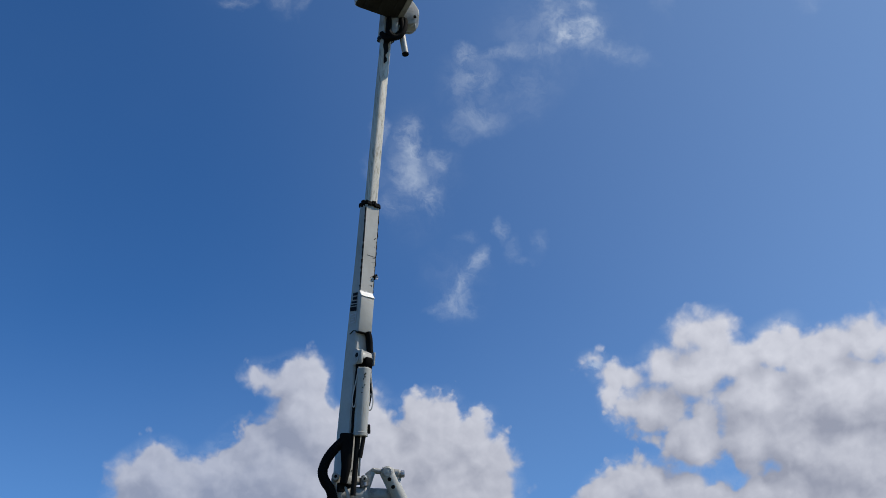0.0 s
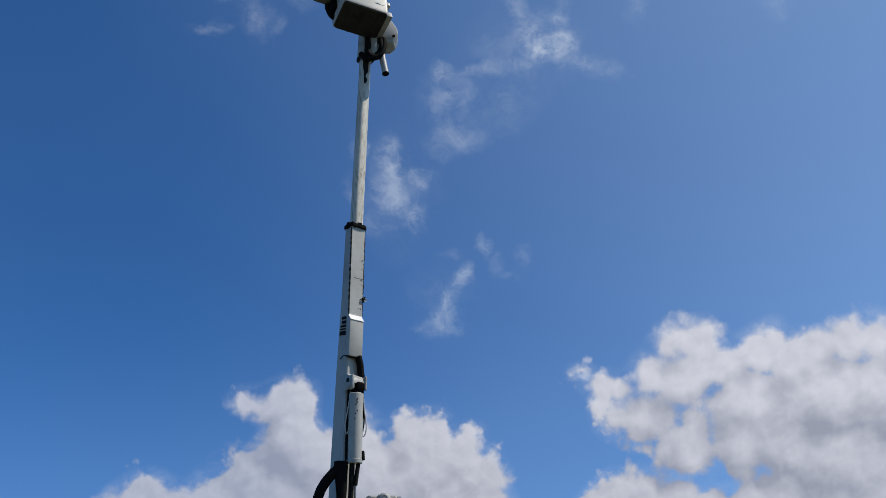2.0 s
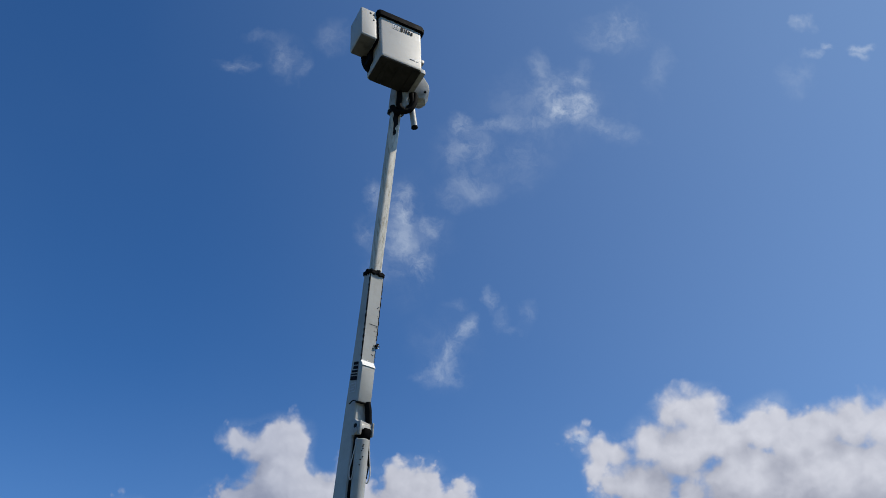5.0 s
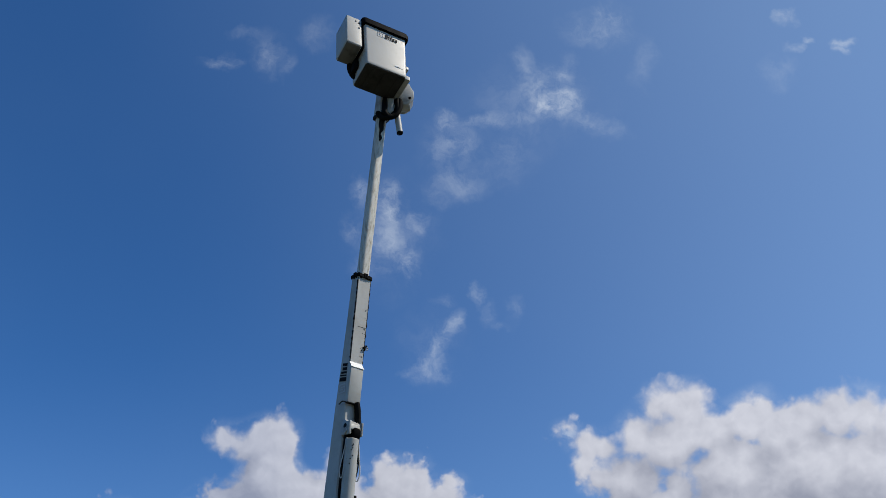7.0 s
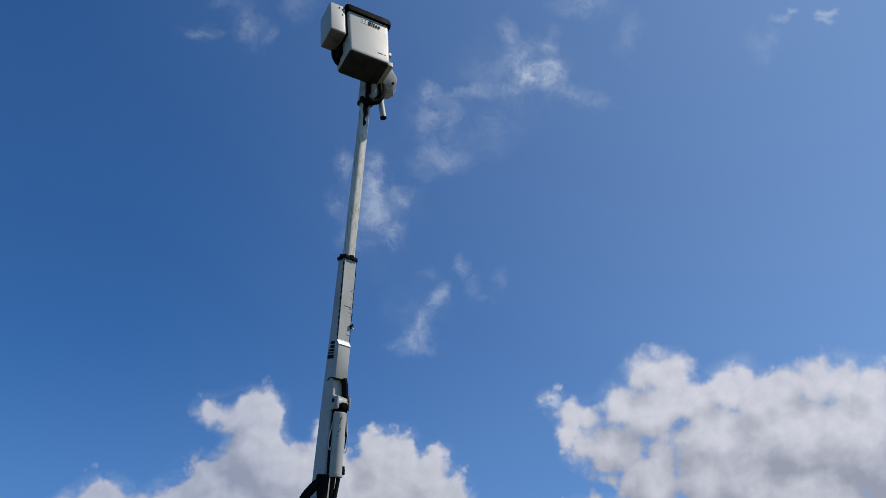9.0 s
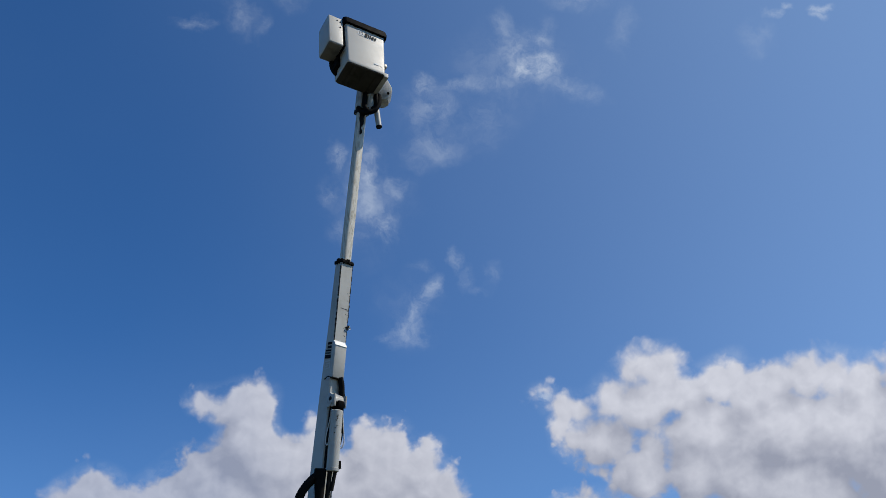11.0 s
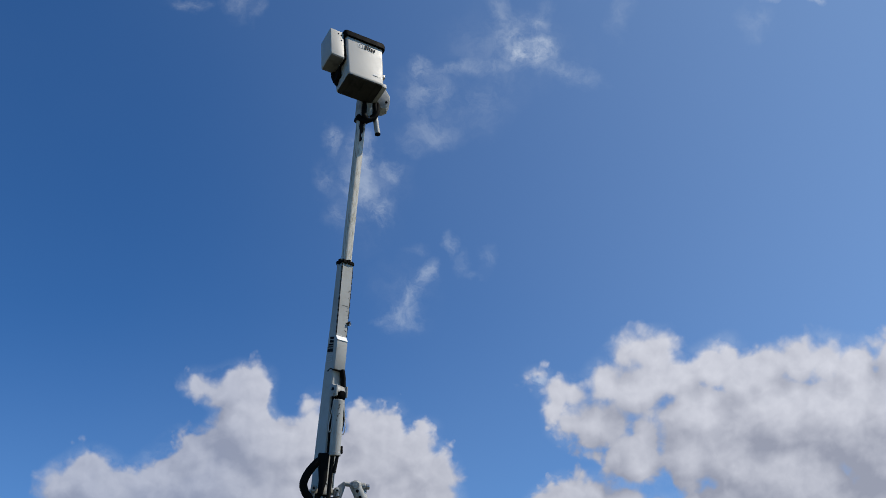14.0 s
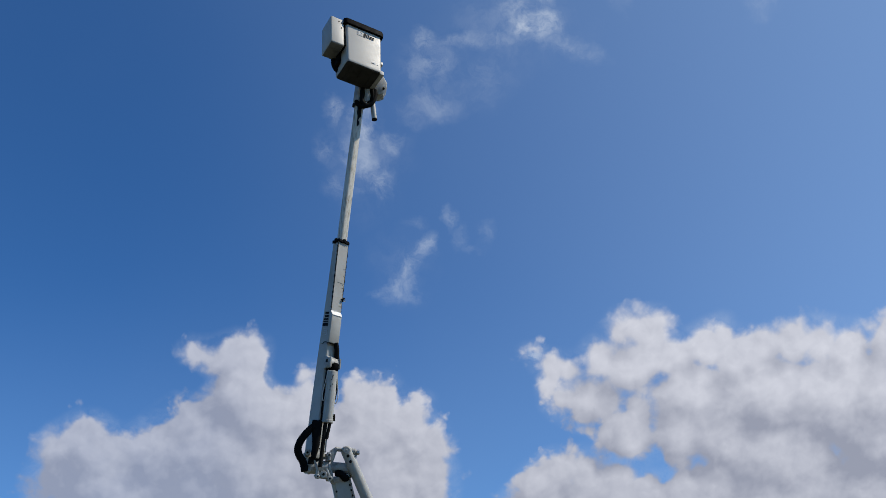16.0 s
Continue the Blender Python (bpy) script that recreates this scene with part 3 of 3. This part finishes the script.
part("housing_clip", hose([on(-2.07, -0.152, 0.10), on(-2.06, -0.17, 0.05), on(-2.09, -0.175, 0.0), on(-2.08, -0.16, -0.04)], 0.008, 6), GREASE_AND_SHADE, house_box)
part("supply_hose", hose([on(-2.05, 0.02, 0.11), on(-2.16, 0.045, 0.12), on(-2.28, 0.06, 0.12), on(-2.40, 0.075, 0.13), on(-2.5, 0.07, 0.12)], 0.042, 10, 0.06), RUBBER, outer)

# decal on the side of the boom: an outlined mark and slanted dark blocks
def sidef(a, n, d):
    return on(a, -0.132 - d - 0.001, n)


def decal(frame_of, parent, size, gap, flip=1.0):
    mark = part("decal_mark", join(*[solid([[frame_of(x, y, d) for x, y in ((x0, y0), (x1, y0), (x1, y1), (x0, y1))] for d in (0.0025, 0.004)])
                                  for x0, y0, x1, y1 in ((-size * 1.9, 0, -size * 1.8, size), (-size * 1.05, 0, -size * 0.95, size), (-size * 1.8, 0, -size * 1.05, size * 0.1),
                                                         (-size * 1.8, size * 0.9, -size * 1.05, size), (-size * 1.6, size * 0.3, -size * 1.5, size * 0.9), (-size * 1.35, size * 0.1, -size * 1.25, size * 0.7))]), PALE_DECAL, parent)
    x = -size * 0.75
    for wide, tall in ((0.42, 1.0), (0.14, 1.0), (0.22, 0.9), (0.32, 0.7), (0.30, 0.7)):
        w, h, lean = size * wide, size * tall, size * 0.16
        out = ((x, 0), (x + w, 0), (x + w + lean * tall, h), (x + lean * tall, h))
        part("decal_block", solid([[frame_of(p, q, d) for p, q in out] for d in (0.004, 0.007)]), DECAL, mark)
        x += w + size * gap


decal(lambda x, y, d: sidef(-1.635 + x, 0.035 - y, d), outer, 0.145, 0.13)

# ---- black wiper collar at the end of the outer section ----
coll = [[on(a, -0.012 + s * g, -0.012 + n * g) for s, n in ((-0.135, -0.075), (-0.105, -0.105), (0.105, -0.105), (0.135, -0.075), (0.135, 0.08), (0.105, 0.11), (-0.105, 0.11), (-0.135, 0.08))]
        for a, g in ((-0.040, 0.93), (-0.032, 1.0), (0.012, 1.0), (0.022, 0.90))]
wiper = part("wiper_collar", solid(coll), RUBBER, upper)
rng = random.Random(5)
for i in range(26):
    ang = i * math.tau / 26
    s, n = -0.012 + 0.128 * math.cos(ang), -0.012 + 0.105 * math.sin(ang)
    h = rng.uniform(-0.005, 0.035)
    lo, hi = (-0.03 - h, s - 0.014, n - 0.014), (0.0 + rng.uniform(0.0, 0.045), s + rng.uniform(0.008, 0.022), n + 0.014)
    part("wiper_tab", box(on, lo, hi, 0.004, 1), RUBBER, wiper)

# ---- inner section ----
def tube_ring(a, w=0.086, d=0.074, cut=0.055):
    pts = []
    for cx, cy, q in ((w - cut, d - cut, 0), (-w + cut, d - cut, 1), (-w + cut, -d + cut, 2), (w - cut, -d + cut, 3)):
        for i in range(5):
            g = math.pi / 2 * (q + i / 4)
            pts.append(on(a, -0.012 + cx + cut * math.cos(g), -0.012 + cy + cut * math.sin(g)) + BOOM_B * (0.014 + 0.020 * a))
    return pts


TIP = 2.66
inner = part("inner_boom", solid([tube_ring(-0.2), tube_ring(0.8), tube_ring(1.8, 0.084, 0.073), tube_ring(TIP, 0.082, 0.072)]), TUBE_GLASS, upper, "weathered cream fibreglass inner boom tube")

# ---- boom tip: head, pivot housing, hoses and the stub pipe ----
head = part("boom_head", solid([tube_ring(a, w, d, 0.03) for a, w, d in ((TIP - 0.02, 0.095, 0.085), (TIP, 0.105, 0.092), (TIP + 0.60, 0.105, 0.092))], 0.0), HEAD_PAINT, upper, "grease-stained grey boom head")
part("head_band", solid([tube_ring(a, 0.111, 0.098, 0.03) for a in (TIP - 0.02, TIP + 0.035)]), GREASE_AND_SHADE, head)
part("head_plate", plate(at, [(2.97, 0.115), (2.98, 0.23), (2.86, 0.225), (2.75, 0.245), (2.69, 0.18), (2.72, 0.125), (2.84, 0.135)], 0.10, 0.14, 0.01), CAST_PAINT, head)
part("pivot_shaft", rod(at(TIP + 0.22, 0.0, -0.02), at(TIP + 0.30, 0.5, -0.02), 0.075), CAST_PAINT, head)
housing = part("pivot_housing", plate(at, [(3.36, 0.34), (3.31, 0.46), (3.17, 0.545), (3.06, 0.555), (2.93, 0.48), (2.90, 0.42), (2.90, 0.33), (3.07, 0.29)], -0.16, 0.12, 0.02), CAST_PAINT, upper)
part("housing_bolt", rod(at(3.03, 0.485, 0.11), at(3.03, 0.485, 0.135), 0.024, 10, 0.004), RUBBER, housing)
part("tip_hose", hose([at(3.04, 0.085, 0.10), at(2.86, 0.082, 0.13), at(2.70, 0.09, 0.15), at(2.62, 0.16, 0.15), at(2.65, 0.26, 0.14), at(2.77, 0.325, 0.13), at(2.92, 0.34, 0.10), at(3.06, 0.32, 0.06)], 0.042, 12, 0.10), RUBBER, head)
part("tip_hose", hose([at(2.70, -0.02, 0.10), at(2.60, 0.06, 0.13), at(2.60, 0.18, 0.15), at(2.68, 0.285, 0.13), at(2.84, 0.295, 0.12), at(3.00, 0.275, 0.08)], 0.042, 12, 0.10), RUBBER, head)
part("tip_hose", hose([at(3.10, 0.26, 0.04), at(2.96, 0.285, 0.09), at(2.80, 0.275, 0.10), at(2.68, 0.22, 0.12)], 0.030, 12, 0.10), RUBBER, head)


def streak(points, c, seed):
    """A run of grease: a thin, ragged skin that narrows downwards."""
    rng = random.Random(seed)
    lefts, rights = [], []
    for a, b0, b1 in points:
        lefts.append((a, b0 + rng.uniform(-0.008, 0.008)))
        rights.append((a, b1 + rng.uniform(-0.008, 0.008)))
    return solid([[at(*q, c) for q in lefts + rights[::-1]], [at(*q, c + 0.012) for q in lefts + rights[::-1]]])


part("grease_run", streak([(TIP + 0.0 - d, 0.015 + 0.06 * d, 0.125 - 0.13 * d + 0.016 * math.sin(d * 34)) for d in (0, 0.05, 0.1, 0.15, 0.2, 0.25, 0.3, 0.34, 0.38, 0.42, 0.46)], 0.074, 3), GREASE_AND_SHADE, inner)
pipe = part("stub_pipe", rod(at(2.87, 0.27, 0.08), at(2.38, 0.37, 0.08), 0.05, 20, 0.004), BOOM_PAINT, upper)
pw = (at(2.38, 0.37, 0.08) - at(2.87, 0.27, 0.08)).normalized()
# The pipe is open; a black disc stands for the shade inside
part("pipe_mouth_shade", rod(at(2.38, 0.37, 0.08) - pw * 0.02, at(2.38, 0.37, 0.08) + pw * 0.012, 0.053, 20, 0.006), RUBBER, pipe)

# ---- hydraulic cylinder under the boom ----
cyl_top, cyl_end, rod_end = at(-2.61, 0.065, 0.20), at(-3.52, 0.075, 0.20), at(-4.30, 0.055, 0.17)
cyl = part("hydraulic_cylinder", rod(cyl_top, cyl_end, 0.088, 28, 0.008), BOOM_PAINT, upper)
part("cylinder_gland", rod(cyl_end - BOOM_A * -0.03, cyl_end - BOOM_A * 0.02, 0.093, 28, 0.006), CAST_PAINT, cyl)
part("cylinder_rod", rod(cyl_end + BOOM_B * -0.03, rod_end + BOOM_B * -0.02, 0.033, 16, 0.003), GREASE_AND_SHADE, cyl)
part("cylinder_rod", rod(cyl_end + BOOM_B * 0.045, at(-3.82, 0.09, 0.20), 0.026, 12, 0.003), GREASE_AND_SHADE, cyl)
part("sensor_rod", rod(at(-3.80, 0.09, 0.20), at(-4.05, 0.09, 0.18), 0.012, 10, 0.002), STEEL, cyl)
part("port_fitting", rod(at(-3.38, 0.16, 0.2), at(-3.50, 0.17, 0.2), 0.030, 12, 0.006), RUBBER, cyl)
for a, b in ((-2.72, 0.080), (-2.78, 0.070), (-2.86, 0.090), (-2.90, 0.065), (-2.97, 0.060), (-2.70, 0.090), (-2.75, 0.085)):
    part("paint_chip", rod(at(a, b, 0.27), at(a, b, 0.290), 0.009, 6, 0), GREASE_AND_SHADE, cyl)
# clevis that holds the barrel's head
clv = part("clevis", solid([[on(a, s, n) for s, n in ((-0.14, 0.06), (0.06, 0.06), (0.06, n1), (-0.14, n1))] for a, n1 in ((-2.32, 0.10), (-2.40, 0.22), (-2.48, 0.24))], 0.012), CAST_PAINT, upper)
for s0, s1 in ((-0.155, -0.115), (0.045, 0.075)):
    part("clevis_cheek", box(on, (-2.56, s0, 0.06), (-2.36, s1, 0.25), 0.018), CAST_PAINT, clv)
# Raised black disc for the darkness inside a hole
part("cheek_hole_shade", rod(on(-2.43, -0.150, 0.15), on(-2.43, -0.158, 0.15), 0.034, 14, 0.002), GREASE_AND_SHADE, clv)
part("clevis_pin", rod(on(-2.50, -0.17, 0.17), on(-2.50, 0.095, 0.17), 0.04, 16, 0.006), CAST_PAINT, clv)
# Black block put in for the shaded hollow of the clevis
part("clevis_hollow_shade", box(on, (-2.60, -0.085, 0.08), (-2.45, 0.035, 0.262), 0.03), VINYL, clv)
# thin lines looped on both sides of the barrel
part("thin_line", hose([at(-2.60, 0.0, 0.24), at(-2.8, -0.025, 0.24), at(-3.03, -0.055, 0.24), at(-3.14, -0.045, 0.24), at(-3.15, -0.02, 0.24), at(-3.02, -0.005, 0.24)], 0.007, 8), CABLE, cyl)
part("thin_line", hose([at(-2.60, 0.15, 0.17), at(-2.85, 0.18, 0.17), at(-3.06, 0.205, 0.17), at(-3.17, 0.185, 0.17), at(-3.15, 0.155, 0.17), at(-2.95, 0.16, 0.17)], 0.008, 8), CABLE, cyl)
part("pressure_hose", hose([at(-2.45, 0.14, 0.16), at(-2.7, 0.15, 0.15), at(-2.95, 0.165, 0.15), at(-3.12, 0.15, 0.15)], 0.020, 10), RUBBER, cyl)
part("pressure_hose", hose([at(-2.55, -0.02, 0.2), at(-2.9, -0.03, 0.2), at(-3.3, -0.03, 0.2), at(-3.5, -0.025, 0.2)], 0.018, 10), RUBBER, cyl)

# ---- hose sheath and the big looped conduit at the elbow ----
part("hose_sheath", solid([[at(a, b + db, 0.205 + dc) for db, dc in ((-w, -0.04), (w, -0.04), (w, 0.03), (w * 0.6, 0.06), (-w * 0.6, 0.06), (-w, 0.03))]
                           for a, b, w in ((-3.51, -0.09, 0.082), (-3.57, -0.09, 0.085), (-3.94, -0.07, 0.060), (-4.16, -0.09, 0.042))], 0.015), RUBBER, upper)
part("conduit", hose([at(-3.59, -0.10, 0.2), at(-3.69, -0.20, 0.21), at(-3.84, -0.30, 0.2), at(-4.00, -0.35, 0.19), at(-4.12, -0.32, 0.18), at(-4.24, -0.24, 0.16), at(-4.38, -0.20, 0.13)], 0.058, 16, 0.08, 12), RUBBER, upper, "thick black corrugated conduit")

# ---- bucket ----
BK_O = Vector((-1.202, 8.582, 11.797))
BK_U = Vector((math.cos(radians(32.64)), math.sin(radians(32.64)), 0))
BK_V = Vector((-BK_U.y, BK_U.x, 0))
BK_K = Vector((-0.021, 0.002, 1)).normalized()
BW, BD, BH = 0.715, 0.545, 1.055


def bk(u, v, z):
    return BK_O + BK_U * u + BK_V * v + BK_K * z


def round_rect(u0, v0, u1, v1, r, z, n=5):
    pts = []
    for cu, cv, q in ((u1 - r, v1 - r, 0), (u0 + r, v1 - r, 1), (u0 + r, v0 + r, 2), (u1 - r, v0 + r, 3)):
        for i in range(n):
            g = math.pi / 2 * (q + i / (n - 1))
            pts.append(bk(cu + r * math.cos(g), cv + r * math.sin(g), z))
    return pts


bucket = thing("lift_bucket", bk(BW / 2, BD / 2, 0), "off-white fibreglass lift bucket with black cover on the boom tip", "bucket")
shell = part("shell", solid([round_rect(g + t, g + t, BW - g - t, BD - g - t, 0.045, z) for z, g, t in
                             ((0.012, 0.006, 0.0), (0.03, -0.001, 0.0), (0.06, -0.003, 0.0), (0.5, -0.014, 0), (BH - 0.05, -0.024, 0), (BH - 0.045, -0.034, 0), (BH, -0.036, 0))]), BUCKET_GLASS, bucket)
base = part("underside", solid([round_rect(g, g, BW - g, BD - g, 0.05, z) for z, g in ((-0.012, 0.035), (-0.006, 0.015), (0.02, 0.010))]), BUCKET_BASE, bucket, "dark mottled underside")
for u in (0.16, 0.38, 0.60):
    part("skid_rib", box(bk, (u - 0.03, 0.06, -0.022), (u + 0.03, BD - 0.06, -0.008), 0.006), BUCKET_BASE, base)
# vinyl cover drawn over the rim
rng = random.Random(13)
cov = []
for z, g in ((BH - 0.095, -0.048), (BH - 0.09, -0.064), (BH + 0.0, -0.072), (BH + 0.055, -0.060), (BH + 0.09, 0.0), (BH + 0.105, 0.12), (BH + 0.11, 0.22)):
    cov.append(round_rect(g, g, BW - g, BD - g, max(0.03, 0.06 + 0.1 * max(g, 0)), z))
for ring in cov[:4]:
    for i, q in enumerate(ring):
        ring[i] = q + BK_K * (0.03 * noise.noise(q * 9))
part("cover", solid(cov), VINYL, bucket, "black vinyl cover over the rim")
decal(lambda x, y, d: bk(0.42 + x, -0.0235 - d, 0.785 + y), shell, 0.108, 0.15)
seal = part("small_decal", join(*[solid([[bk(u, y - d, z) for u, z in o] for d in (0.0, 0.002)]) for y, o in (
    (-0.0115, ((0.50, 0.168), (0.60, 0.168), (0.58, 0.205), (0.52, 0.205))), (-0.0115, ((0.615, 0.168), (0.655, 0.168), (0.65, 0.18), (0.62, 0.18))))]), PALE_DECAL, shell)
# side compartment
side = part("side_compartment", solid([[bk(u, v, z) for u, v in ((-0.335, 0.0), (-0.065, 0.0), (-0.065, 0.44), (-0.335, 0.44))] for z in (0.350, 1.055)], 0.022, 3), BUCKET_GLASS, bucket)
part("compartment_base", solid([[bk(u, v, z) for u, v in ((-0.322, 0.012), (-0.078, 0.012), (-0.078, 0.428), (-0.322, 0.428))] for z in (0.338, 0.37)], 0.008), BOX_BASE, side, "mottled grey underside")
for u, z in ((-0.17, 0.965), (-0.115, 0.945), (-0.115, 0.81)):
    part("bolt", rod(bk(u, 0.002, z), bk(u, -0.008, z), 0.014, 8, 0.002), RUBBER, side)
# Added black block: the shade in the gap between compartment and bucket
part("gap_shade", box(bk, (-0.075, 0.03, 0.40), (0.01, 0.45, 0.98), 0.006), RUBBER, bucket)
part("valve_block", box(bk, (-0.085, 0.26, 0.15), (0.0, 0.50, 0.40), 0.03), RUBBER, bucket)
part("hose_bundle", hose([bk(-0.08, 0.38, 0.46), bk(-0.09, 0.42, 0.36), bk(-0.075, 0.44, 0.26), bk(-0.03, 0.45, 0.17), bk(0.03, 0.45, 0.12)], 0.05, 12, 0.1), RUBBER, bucket)
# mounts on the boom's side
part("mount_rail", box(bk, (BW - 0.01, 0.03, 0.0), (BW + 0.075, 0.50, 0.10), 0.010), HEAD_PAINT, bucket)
part("mount_rail", box(bk, (BW, 0.04, 0.28), (BW + 0.07, 0.20, 0.36), 0.010), CAST_PAINT, bucket)
part("mount_arm", box(bk, (BW - 0.05, 0.50, -0.02), (BW + 0.09, 0.74, 0.12), 0.02), CAST_PAINT, bucket)
